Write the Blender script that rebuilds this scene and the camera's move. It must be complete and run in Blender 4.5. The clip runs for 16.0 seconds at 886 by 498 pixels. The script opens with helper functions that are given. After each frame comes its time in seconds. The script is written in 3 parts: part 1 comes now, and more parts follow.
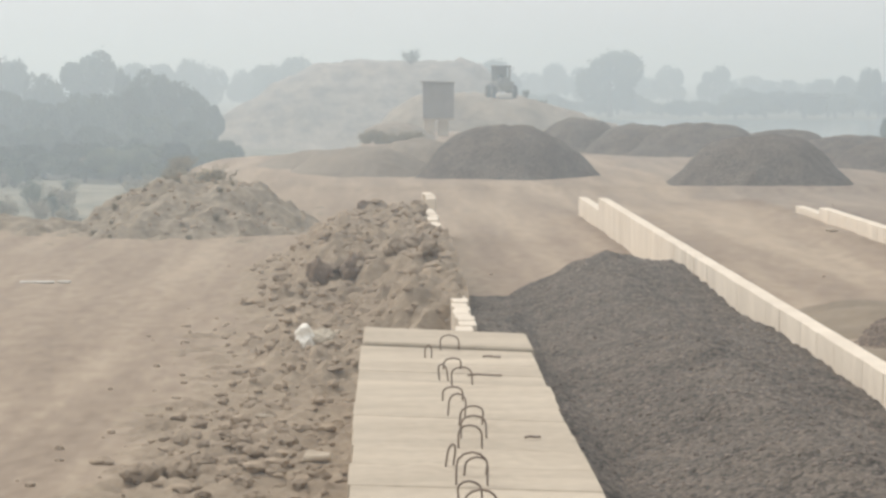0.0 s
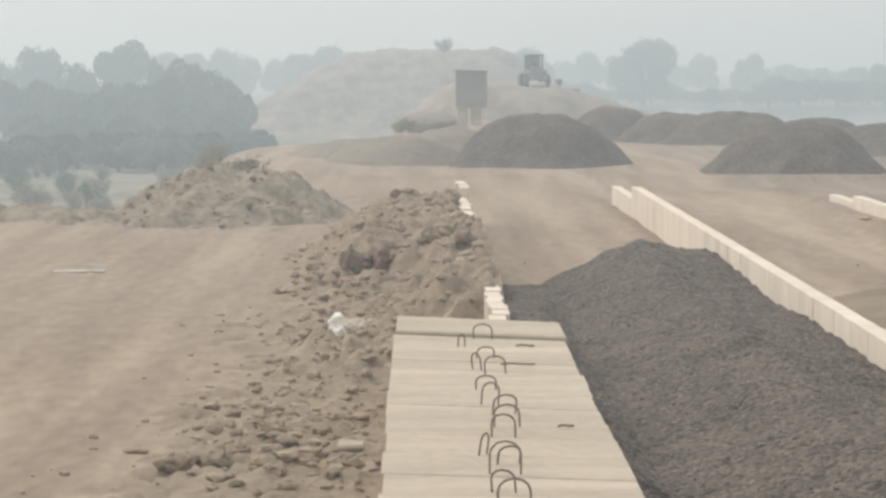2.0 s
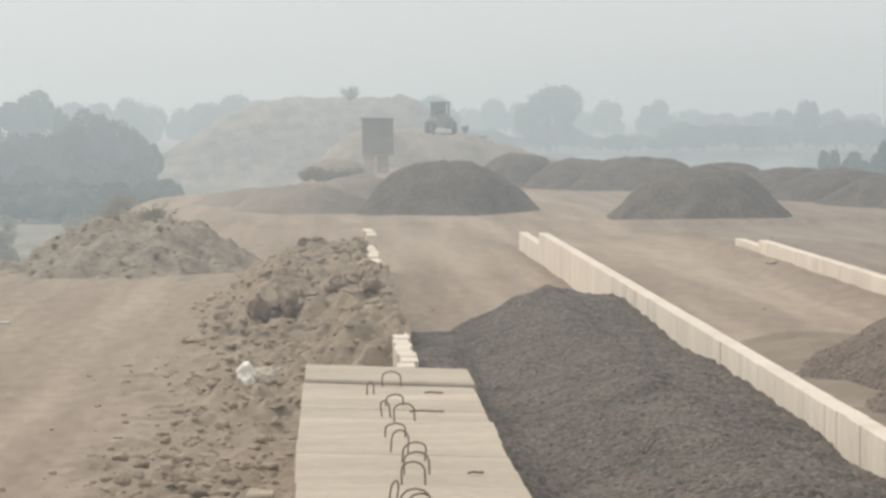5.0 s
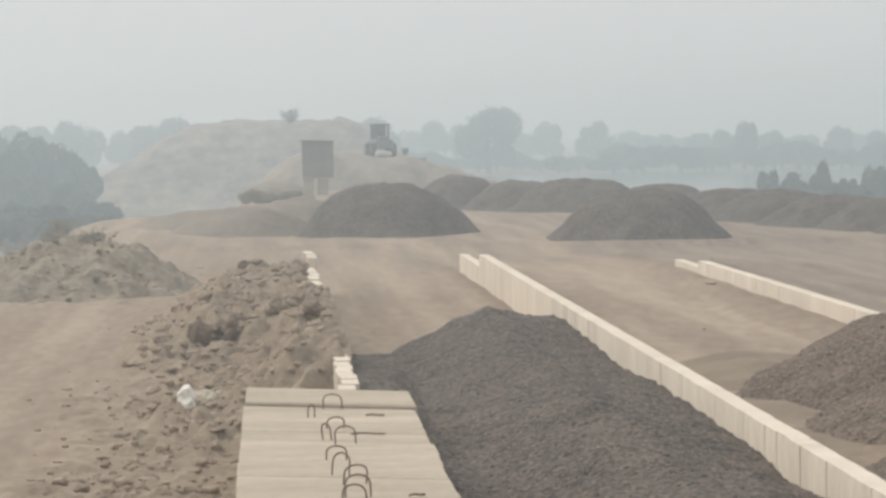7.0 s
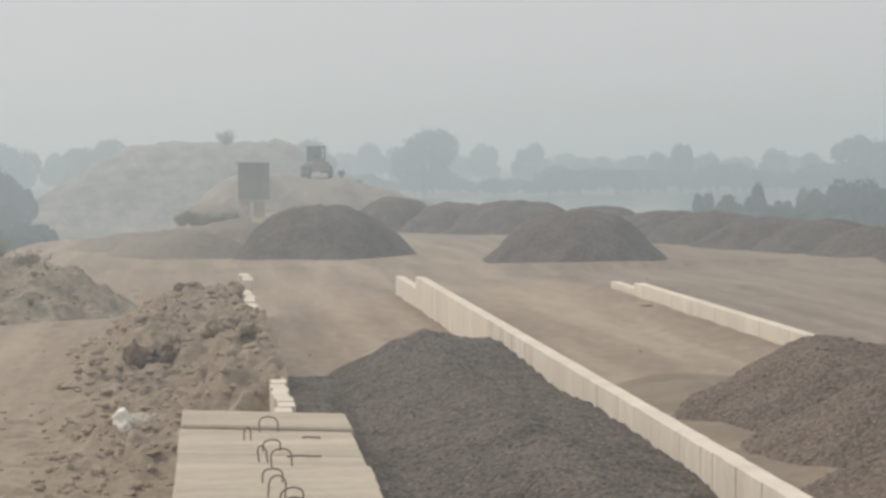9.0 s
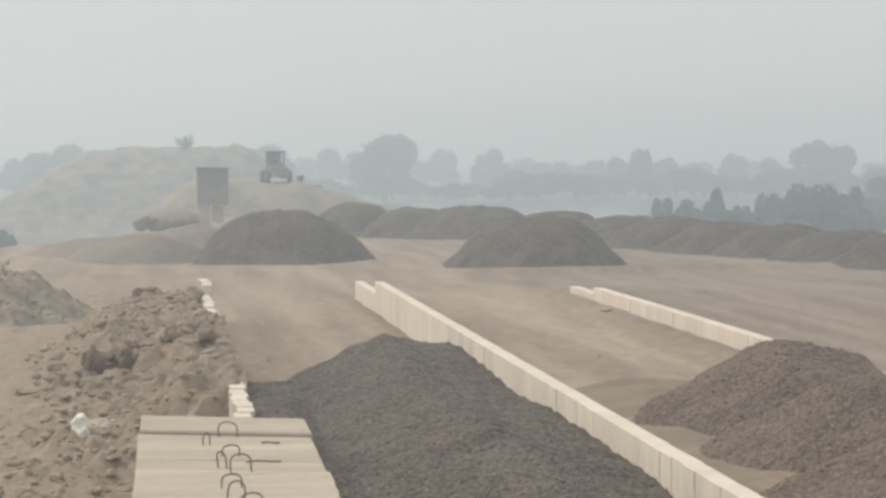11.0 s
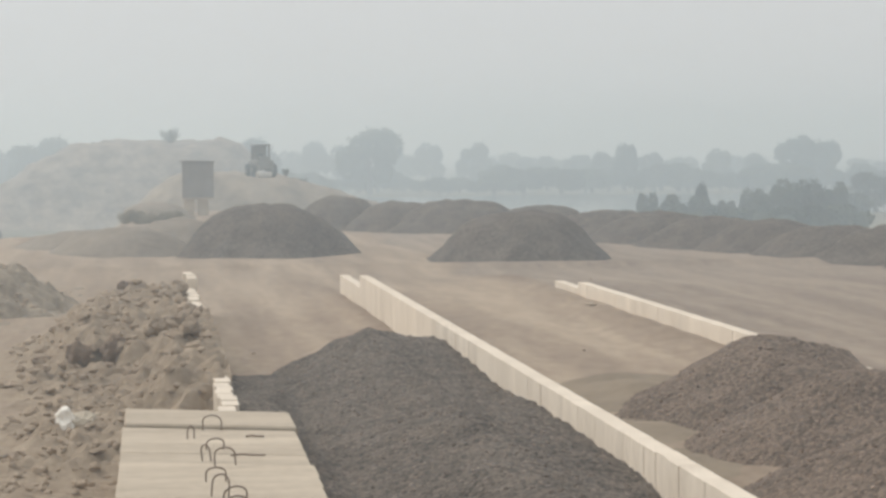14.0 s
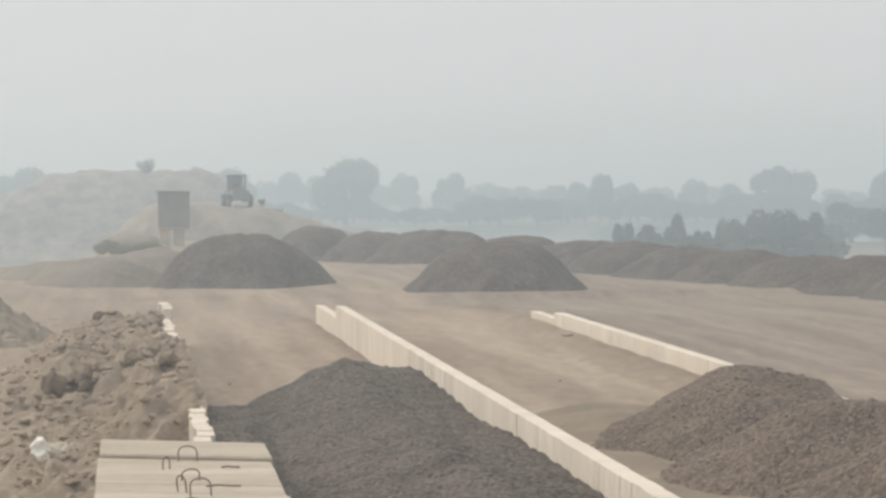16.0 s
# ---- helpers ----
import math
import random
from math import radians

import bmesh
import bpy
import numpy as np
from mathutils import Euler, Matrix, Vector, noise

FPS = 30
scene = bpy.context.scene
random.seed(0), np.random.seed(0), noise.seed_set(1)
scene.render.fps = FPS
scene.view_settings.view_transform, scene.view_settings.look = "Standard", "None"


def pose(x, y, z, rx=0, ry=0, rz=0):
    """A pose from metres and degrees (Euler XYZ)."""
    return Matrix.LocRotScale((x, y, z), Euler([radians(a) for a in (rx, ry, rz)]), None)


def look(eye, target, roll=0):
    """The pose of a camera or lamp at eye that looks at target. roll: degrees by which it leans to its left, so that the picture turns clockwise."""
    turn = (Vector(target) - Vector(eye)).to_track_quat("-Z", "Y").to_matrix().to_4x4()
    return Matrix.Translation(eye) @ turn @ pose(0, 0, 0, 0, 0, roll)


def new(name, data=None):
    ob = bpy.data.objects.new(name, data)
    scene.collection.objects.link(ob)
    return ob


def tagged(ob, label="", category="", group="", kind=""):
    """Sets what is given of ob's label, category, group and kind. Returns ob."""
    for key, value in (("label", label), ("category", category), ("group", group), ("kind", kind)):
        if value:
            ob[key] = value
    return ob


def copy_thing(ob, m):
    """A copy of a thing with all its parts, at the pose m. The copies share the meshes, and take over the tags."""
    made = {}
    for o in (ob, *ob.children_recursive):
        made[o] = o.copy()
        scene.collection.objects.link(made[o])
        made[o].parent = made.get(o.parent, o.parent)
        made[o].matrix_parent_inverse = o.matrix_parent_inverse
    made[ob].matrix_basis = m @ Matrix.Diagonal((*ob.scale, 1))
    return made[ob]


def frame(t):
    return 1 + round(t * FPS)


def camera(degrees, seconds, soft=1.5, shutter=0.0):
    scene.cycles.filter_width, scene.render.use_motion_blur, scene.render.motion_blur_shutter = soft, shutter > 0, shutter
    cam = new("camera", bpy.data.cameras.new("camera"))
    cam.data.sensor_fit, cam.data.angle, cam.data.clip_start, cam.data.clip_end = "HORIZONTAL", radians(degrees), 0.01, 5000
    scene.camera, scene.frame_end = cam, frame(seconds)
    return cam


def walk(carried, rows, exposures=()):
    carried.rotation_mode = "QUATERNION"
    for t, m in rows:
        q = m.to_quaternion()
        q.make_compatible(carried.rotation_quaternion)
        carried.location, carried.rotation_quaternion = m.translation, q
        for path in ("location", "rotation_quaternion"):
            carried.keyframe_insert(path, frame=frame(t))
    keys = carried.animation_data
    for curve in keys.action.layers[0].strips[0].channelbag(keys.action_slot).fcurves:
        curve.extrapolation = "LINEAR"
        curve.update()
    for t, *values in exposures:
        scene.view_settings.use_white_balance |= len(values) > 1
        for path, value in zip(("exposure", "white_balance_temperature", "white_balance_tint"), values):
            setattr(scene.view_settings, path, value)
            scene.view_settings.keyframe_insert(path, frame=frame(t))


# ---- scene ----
# ---------------------------------------------------------------- camera
cam = camera(19.77, 16.0, soft=2.8)
EYE = Vector((0.0, 0.0, 5.7))
# seconds, then the turn about x, y and z in degrees: a hand-held pan from one stand
ROWS = [
    (0, 85.945, 0.000, -1.235),
    (0.5, 85.925, 0.021, -1.118),
    (1, 85.912, 0.124, -0.823),
    (1.5, 85.770, 0.085, -0.675),
    (2, 85.695, 0.121, -0.496),
    (2.5, 85.659, 0.127, -0.725),
    (3, 85.923, 0.231, -0.552),
    (3.5, 86.073, 0.154, -0.970),
    (4, 86.327, 0.128, -1.673),
    (4.2, 86.414, 0.208, -1.827),
    (6.3, 87.059, 0.781, -3.560),
    (6.5, 87.059, 0.777, -3.560),
    (7, 87.233, 0.714, -3.960),
    (7.5, 87.480, 0.781, -4.447),
    (8, 87.568, 0.678, -4.831),
    (8.5, 87.795, 0.643, -5.490),
    (9, 87.715, 0.679, -5.395),
    (9.2, 87.799, 0.722, -5.470),
    (11.3, 87.812, 0.657, -6.339),
    (11.5, 87.759, 0.681, -6.214),
    (12, 87.719, 0.650, -6.127),
    (12.5, 87.763, 0.634, -6.826),
    (13, 87.787, 0.548, -6.915),
    (13.5, 87.774, 0.461, -7.065),
    (14, 87.679, 0.481, -6.643),
    (14.5, 87.676, 0.440, -6.821),
    (15, 87.635, 0.415, -6.930),
    (15.5, 87.920, 0.381, -7.263),
    (16, 88.359, 0.449, -7.181),
]
walk(cam, [(t, pose(EYE.x, EYE.y, EYE.z, rx, ry, rz)) for t, rx, ry, rz in ROWS],
     exposures=[(0, 0.50), (1, 0.44), (2, 0.44), (2.6, 0.51), (4, 0.47), (6.5, 0.31), (7.5, 0.29), (8.5, 0.16), (9, 0.14), (11.5, 0.29), (12.5, 0.28), (14.5, 0.27), (16, 0.32)])

# ---------------------------------------------------------------- world, sun, haze
SUN_UP, SUN_FROM = radians(46), radians(-52)
scene.cycles.volume_bounces = 3
world = bpy.data.worlds.new("hazy_sky")
scene.world = world
world.use_nodes = True
wn, wl = world.node_tree.nodes, world.node_tree.links
sky = wn.new("ShaderNodeTexSky")
sky.sky_type = "NISHITA"
sky.sun_disc = False
sky.sun_elevation, sky.sun_rotation = SUN_UP, SUN_FROM
sky.air_density, sky.dust_density, sky.ozone_density = 1.0, 6.0, 1.0
pale = wn.new("ShaderNodeMix")
pale.data_type = "RGBA"
pale.inputs["Factor"].default_value = 0.93
pale.inputs["B"].default_value = (5.84, 5.92, 5.98, 1)
wl.new(sky.outputs["Color"], pale.inputs["A"])
bg = wn["Background"]
bg.inputs["Strength"].default_value = 0.1
wl.new(pale.outputs["Result"], bg.inputs["Color"])

sun = new("sun", bpy.data.lights.new("sun", "SUN"))
sun.data.energy, sun.data.angle, sun.data.color = 1.66, radians(50), (1.0, 0.94, 0.86)
sun.matrix_world = look((0, 0, 40), (-math.sin(SUN_FROM), -math.cos(SUN_FROM), 40 - math.tan(SUN_UP)))


# morning smog: one even thin haze over yard and plain
haze_box = bmesh.new()
bmesh.ops.create_cube(haze_box, size=1)
bmesh.ops.transform(haze_box, matrix=Matrix.Translation((0, 2000, 2)) @ Matrix.Diagonal((3600, 4600, 40, 1)), verts=haze_box.verts)
haze_mesh = bpy.data.meshes.new("haze")
haze_box.to_mesh(haze_mesh)
haze_box.free()
HAZE = bpy.data.materials.new("smog")
HAZE.use_nodes = True
hn = HAZE.node_tree.nodes
hn.remove(hn["Principled BSDF"])
scatter = hn.new("ShaderNodeVolumeScatter")
scatter.inputs["Color"].default_value = (0.775, 0.90, 1.0, 1)
scatter.inputs["Density"].default_value = 0.0021
scatter.inputs["Anisotropy"].default_value = 0.5
soot = hn.new("ShaderNodeVolumeAbsorption")
soot.inputs["Color"].default_value = (0.25, 0.72, 0.97, 1)
soot.inputs["Density"].default_value = 0.0003
both = hn.new("ShaderNodeAddShader")
HAZE.node_tree.links.new(scatter.outputs["Volume"], both.inputs[0])
HAZE.node_tree.links.new(soot.outputs["Volume"], both.inputs[1])
HAZE.node_tree.links.new(both.outputs["Shader"], hn["Material Output"].inputs["Volume"])
haze_mesh.materials.append(HAZE)
haze = tagged(new("haze", haze_mesh), "thin grey-blue smog over the plain", "haze", kind="structure")


# ---------------------------------------------------------------- materials
def mat(name, rough=0.9):
    m = bpy.data.materials.new(name)
    m.use_nodes = True
    b = m.node_tree.nodes["Principled BSDF"]
    b.inputs["Roughness"].default_value = rough
    b.inputs["Specular IOR Level"].default_value = 0.25
    return m, m.node_tree.nodes, m.node_tree.links, b


def rock(name, dark, light, big=0.3, fine=6.0, bump=0.5, depth=0.05, rough=0.95, third=None, vary=0.0, stretch=(1, 1, 1), grain=0.45, span=(0.32, 0.68), fine_y=1.0, stones=0.0):
    """A mottled mineral surface: broad stains, fine grain or single stones, and relief, in metres."""
    m, n, l, b = mat(name, rough)
    co = n.new("ShaderNodeTexCoord")
    mp = n.new("ShaderNodeMapping")
    mp.inputs["Scale"].default_value = stretch
    l.new(co.outputs["Object"], mp.inputs["Vector"])
    if vary:
        shift = n.new("ShaderNodeObjectInfo")
        far = n.new("ShaderNodeMath")
        far.operation = "MULTIPLY"
        far.inputs[1].default_value = 90
        l.new(shift.outputs["Random"], far.inputs[0])
        l.new(far.outputs[0], mp.inputs["Location"])
    a = n.new("ShaderNodeTexNoise")
    a.inputs["Scale"].default_value, a.inputs["Detail"].default_value = big, 6
    f = n.new("ShaderNodeTexNoise")
    f.inputs["Scale"].default_value, f.inputs["Detail"].default_value = fine, 8
    f.inputs["Roughness"].default_value = 0.65
    l.new(mp.outputs["Vector"], a.inputs["Vector"])
    fm = n.new("ShaderNodeMapping")
    fm.inputs["Scale"].default_value = (1, fine_y, 1)
    l.new(co.outputs["Object"], fm.inputs["Vector"])
    l.new(fm.outputs["Vector"], f.inputs["Vector"])
    r = n.new("ShaderNodeValToRGB")
    r.color_ramp.elements[0].position, r.color_ramp.elements[1].position = span
    r.color_ramp.elements[0].color, r.color_ramp.elements[1].color = (*dark, 1), (*light, 1)
    if third:
        e = r.color_ramp.elements.new(0.5)
        e.color = (*third, 1)
    mixv = n.new("ShaderNodeMath")
    mixv.operation = "MULTIPLY_ADD"
    mixv.inputs[1].default_value = 1 - grain
    l.new(a.outputs["Fac"], mixv.inputs[0])
    half = n.new("ShaderNodeMath")
    half.operation = "MULTIPLY"
    half.inputs[1].default_value = grain
    tone, relief = f.outputs["Fac"], f.outputs["Fac"]
    if stones:
        cell = n.new("ShaderNodeTexVoronoi")
        cell.inputs["Scale"].default_value = stones
        l.new(co.outputs["Object"], cell.inputs["Vector"])
        grey = n.new("ShaderNodeSeparateColor")
        l.new(cell.outputs["Color"], grey.inputs["Color"])
        tone = grey.outputs["Red"]
        inv = n.new("ShaderNodeMath")
        inv.operation = "SUBTRACT"
        l.new(f.outputs["Fac"], inv.inputs[0])
        l.new(cell.outputs["Distance"], inv.inputs[1])
        relief = inv.outputs[0]
    l.new(tone, half.inputs[0])
    l.new(half.outputs[0], mixv.inputs[2])
    l.new(mixv.outputs[0], r.inputs["Fac"])
    out = r.outputs["Color"]
    if vary:
        info = n.new("ShaderNodeObjectInfo")
        hs = n.new("ShaderNodeHueSaturation")
        sc = n.new("ShaderNodeMapRange")
        sc.inputs["To Min"].default_value, sc.inputs["To Max"].default_value = 1 - vary, 1 + vary
        l.new(info.outputs["Random"], sc.inputs["Value"])
        l.new(sc.outputs["Result"], hs.inputs["Value"])
        l.new(out, hs.inputs["Color"])
        out = hs.outputs["Color"]
    l.new(out, b.inputs["Base Color"])
    bp = n.new("ShaderNodeBump")
    bp.inputs["Strength"].default_value, bp.inputs["Distance"].default_value = bump, depth
    l.new(relief, bp.inputs["Height"])
    l.new(bp.outputs["Normal"], b.inputs["Normal"])
    return m


EARTH = rock("dusty_earth", (0.228, 0.173, 0.128), (0.405, 0.325, 0.242), 0.75, 3.0, 0.6, 0.06, third=(0.308, 0.239, 0.177), stretch=(1, 0.06, 1), grain=0.45, span=(0.37, 0.63), fine_y=0.35)
SOIL = rock("dug_soil", (0.235, 0.18, 0.13), (0.44, 0.355, 0.264), 0.9, 6.0, 1.0, 0.09, grain=0.6)
SOIL_DARK = rock("dark_brown_soil", (0.15, 0.108, 0.078), (0.26, 0.195, 0.145), 1.5, 7.0, 0.9, 0.06)
SOIL_GREY = rock("grey_soil", (0.16, 0.133, 0.108), (0.33, 0.28, 0.225), 0.35, 2.5, 0.9, 0.12, grain=0.5)
RUBBLE = rock("weedy_rubble", (0.205, 0.17, 0.128), (0.40, 0.335, 0.258), 0.9, 4.0, 1.0, 0.1, grain=0.6, span=(0.38, 0.62))
CLOD = rock("soil_clod", (0.245, 0.187, 0.136), (0.455, 0.365, 0.273), 1.5, 6.0, 1.0, 0.08, vary=0.18)
GRAVEL = rock("dark_gravel", (0.06, 0.05, 0.041), (0.20, 0.167, 0.137), 0.9, 11.0, 0.9, 0.04, grain=0.46, span=(0.28, 0.72), stones=17)
GRAVEL_BROWN = rock("brown_gravel", (0.092, 0.069, 0.053), (0.24, 0.185, 0.144), 0.9, 10.0, 0.9, 0.04, grain=0.46, span=(0.28, 0.72), stones=16)
SAND = rock("sand", (0.18, 0.142, 0.102), (0.30, 0.242, 0.178), 0.5, 5.0, 0.5, 0.04)
CONCRETE = rock("weathered_concrete", (0.37, 0.311, 0.24), (0.605, 0.522, 0.415), 0.8, 7.0, 0.5, 0.02, vary=0.04, stretch=(0.3, 1.8, 1), grain=0.45)
PANEL = rock("precast_panel", (0.60, 0.52, 0.425), (0.84, 0.75, 0.63), 0.9, 6.0, 0.5, 0.02, vary=0.025, stretch=(1, 1, 0.5), grain=0.5)
STEEL = rock("rusty_bar", (0.11, 0.08, 0.063), (0.25, 0.185, 0.14), 8, 40, 0.3, 0.004, rough=0.6)
LEAF = rock("leaves", (0.035, 0.045, 0.028), (0.15, 0.165, 0.105), 0.35, 1.2, 0.0, 0.01, vary=0.2)
def island_rock(name, dark, light):
    """Loose stones that differ one from another."""
    m, n, l, b = mat(name, 0.9)
    g = n.new("ShaderNodeNewGeometry")
    r = n.new("ShaderNodeValToRGB")
    r.color_ramp.elements[0].color, r.color_ramp.elements[1].color = (*dark, 1), (*light, 1)
    l.new(g.outputs["Random Per Island"], r.inputs["Fac"])
    f = n.new("ShaderNodeTexNoise")
    f.inputs["Scale"].default_value = 14
    mx = n.new("ShaderNodeMix")
    mx.data_type, mx.blend_type = "RGBA", "OVERLAY"
    mx.inputs["Factor"].default_value = 0.5
    l.new(r.outputs["Color"], mx.inputs["A"])
    l.new(f.outputs["Fac"], mx.inputs["B"])
    l.new(mx.outputs["Result"], b.inputs["Base Color"])
    return m


STONE = island_rock("grey_crushed_stone", (0.12, 0.10, 0.084), (0.27, 0.223, 0.187))
STONE_BROWN = island_rock("brown_crushed_stone", (0.14, 0.105, 0.083), (0.31, 0.24, 0.19))
BARK = rock("bark", (0.07, 0.055, 0.045), (0.15, 0.12, 0.10), 2.0, 9.0, 0.6, 0.02)
PLAIN = rock("flood_plain", (0.095, 0.095, 0.066), (0.30, 0.265, 0.195), 0.16, 0.9, 0.5, 0.1, grain=0.35, span=(0.38, 0.62))
HILL = rock("embankment_earth", (0.165, 0.139, 0.116), (0.375, 0.32, 0.264), 0.35, 1.2, 0.9, 0.3, span=(0.4, 0.6), stretch=(1, 0.4, 2))
SPUR = rock("spur_earth", (0.17, 0.142, 0.11), (0.40, 0.335, 0.26), 0.4, 1.2, 0.8, 0.2)
SHEET = rock("weathered_sheet", (0.24, 0.228, 0.215), (0.36, 0.34, 0.318), 1.0, 6.0, 0.3, 0.02)
WHITE = rock("white_paint", (0.40, 0.37, 0.32), (0.74, 0.71, 0.66), 5.0, 12.0, 0.3, 0.01)
FLAP = rock("dirty_sackcloth", (0.48, 0.42, 0.33), (0.68, 0.61, 0.5), 4.0, 20.0, 0.6, 0.02)
EARTH_GREY = rock("grey_earth", (0.195, 0.152, 0.119), (0.345, 0.278, 0.215), 0.75, 3.0, 0.6, 0.06, stretch=(1, 0.06, 1), grain=0.5, span=(0.37, 0.63), fine_y=0.35)
BAG = rock("white_sack", (0.78, 0.74, 0.66), (0.92, 0.89, 0.82), 4.0, 20.0, 0.6, 0.02)
RUBBER = rock("tyre_rubber", (0.02, 0.02, 0.02), (0.05, 0.05, 0.048), 3.0, 12.0, 0.4, 0.01)
PAINT = rock("faded_machine_paint", (0.12, 0.115, 0.10), (0.22, 0.205, 0.17), 1.5, 8.0, 0.2, 0.01, rough=0.6)
WATER, _n, _l, _b = mat("river_water", 0.12)
_b.inputs["Base Color"].default_value = (0.10, 0.12, 0.11, 1)
_b.inputs["Specular IOR Level"].default_value = 0.5


# ---------------------------------------------------------------- builders
def mesh_of(name, verts, faces, material, smooth=False):
    me = bpy.data.meshes.new(name)
    me.from_pydata([tuple(v) for v in verts], [], [tuple(f) for f in faces])
    me.materials.append(material)
    if smooth:
        me.polygons.foreach_set("use_smooth", [True] * len(me.polygons))
    me.update()
    return me


def part(name, bm, material, parent=None, label=""):
    """Links a bmesh as one mesh object, under a thing or a part."""
    me = bpy.data.meshes.new(name)
    bm.to_mesh(me)
    bm.free()
    me.materials.append(material)
    ob = new(name, me)
    ob.parent = parent
    return tagged(ob, label)


def piece(name, me, parent, m):
    ob = new(name, me)
    ob.parent = parent
    ob.matrix_basis = m
    return ob


def box(bm, x0, x1, y0, y1, z0, z1, bevel=0.0):
    r = bmesh.ops.create_cube(bm, size=1)
    for v in r["verts"]:
        v.co = Vector((x0 + (v.co.x + 0.5) * (x1 - x0), y0 + (v.co.y + 0.5) * (y1 - y0), z0 + (v.co.z + 0.5) * (z1 - z0)))
    if bevel:
        bmesh.ops.bevel(bm, geom=list({e for v in r["verts"] for e in v.link_edges}), offset=bevel, segments=1, affect="EDGES")
    return bm


def tube(bm, points, radii, seg=8):
    """A round bar along points."""
    rings = []
    for i, p in enumerate(points):
        p = Vector(p)
        d = (Vector(points[min(i + 1, len(points) - 1)]) - Vector(points[max(i - 1, 0)])).normalized()
        u = d.orthogonal().normalized()
        w = d.cross(u)
        rad = radii[i] if hasattr(radii, "__len__") else radii
        rings.append([bm.verts.new(p + rad * (math.cos(2 * math.pi * k / seg) * u + math.sin(2 * math.pi * k / seg) * w)) for k in range(seg)])
    for a, b in zip(rings, rings[1:]):
        off = min(range(seg), key=lambda s: sum((a[k].co - b[(k + s) % seg].co).length for k in range(seg)))
        for k in range(seg):
            bm.faces.new((a[k], a[(k + 1) % seg], b[(k + 1 + off) % seg], b[(k + off) % seg]))
    bm.faces.new(rings[0][::-1])
    bm.faces.new(rings[-1])
    return bm


def fbm(x, y, scale, seed=0.0, octaves=5):
    return noise.fractal(Vector((x * scale + seed, y * scale - seed, seed)), 0.9, 2.1, octaves)


def lumpy(x, y, scale, seed=0.0):
    """Rounded lumps with creases between them, 0 to about 1."""
    a = abs(noise.noise(Vector((x * scale + seed, y * scale, seed))))
    b = abs(noise.noise(Vector((x * scale * 2.3, y * scale * 2.3 + seed, seed + 7))))
    return 1.6 * a + 0.8 * b


def step(a, b, t):
    """A smooth rise from 0 at a to 1 at b."""
    t = min(max((t - a) / (b - a), 0), 1)
    return t * t * (3 - 2 * t)


def base_z(x, y):
    """The yard is level; past its edge the land falls to the flood plain."""
    if x < 12:
        edge = 164 + 2.2 * (x + 10) if x < -2 else 232
    else:
        edge = max(188 - 0.9 * (x - 14), 118)
    out = max(min(1.3 - 0.066 * y - x + 0.5 * math.sin(y * 0.11), y - 93), y - edge, min(x - 52, y - 60))
    return -7.5 * step(0, 15, out)


RISE_X, RISE_Z = (-60, 1.5, 5.6, 7.0, 7.3, 12.4, 13.7, 14.0, 22, 45), (0, 0, 0.18, 0.40, 0.2, 0.66, 1.02, 0.6, 0.35, 0)


def ground_z(x, y):
    z = base_z(x, y)
    if abs(x) < 60 and 0 < y < 240:
        z += 0.05 * fbm(x, y, 0.35, 3.1) + 0.09 * fbm(x, y, 0.06, 8.2)
        z += float(np.interp(x, RISE_X, RISE_Z)) * step(28, 45, y) * (1 - step(90, 112, y))
        z += 0.2 * math.exp(-((y - 119 - 0.8 * fbm(x, 0, 0.15, 2)) / 1.3) ** 2) * step(-9, -4, x)
        # wheel ruts of trucks between the walls and on the open ground to the left
        for cx, amp, per in ((4.3, 0.5, 31), (10.4, 0.9, 45), (-6.5, 0.8, 38), (-9.5, 0.6, 52)):
            for off in (-0.95, 0.95):
                d = x - cx - off - amp * math.sin(y / per * 6.28 + cx)
                z -= 0.05 * math.exp(-(d / 0.22) ** 2) * step(45, 60, y) * (1 - step(105, 120, y))
    return z


def sheet(name, xs, ys, fz, material, smooth=True):
    nx, ny = len(xs), len(ys)
    v = [(x, y, fz(x, y)) for y in ys for x in xs]
    f = [(j * nx + i, j * nx + i + 1, (j + 1) * nx + i + 1, (j + 1) * nx + i) for j in range(ny - 1) for i in range(nx - 1)]
    return new(name, mesh_of(name, v, f, material, smooth))


def mound(name, x0, x1, y0, y1, h, material, cell=0.25, low=None, parent=None):
    """A heap on the ground: h(x, y) metres above it, closed below."""
    low = low or ground_z
    nx, ny = int((x1 - x0) / cell) + 2, int((y1 - y0) / cell) + 2
    idx, v, f = {}, [], []
    hs = [[h(x0 + i * cell, y0 + j * cell) for i in range(nx)] for j in range(ny)]

    def vert(i, j):
        if (i, j) not in idx:
            x, y = x0 + i * cell, y0 + j * cell
            idx[i, j] = len(v)
            v.append((x, y, low(x, y) + max(hs[j][i], -0.12)))
        return idx[i, j]
    for j in range(ny - 1):
        for i in range(nx - 1):
            if max(hs[j][i], hs[j][i + 1], hs[j + 1][i], hs[j + 1][i + 1]) > -0.1:
                f.append((vert(i, j), vert(i + 1, j), vert(i + 1, j + 1), vert(i, j + 1)))
    ob = new(name, mesh_of(name, v, f, material, True))
    ob.parent = parent
    return ob


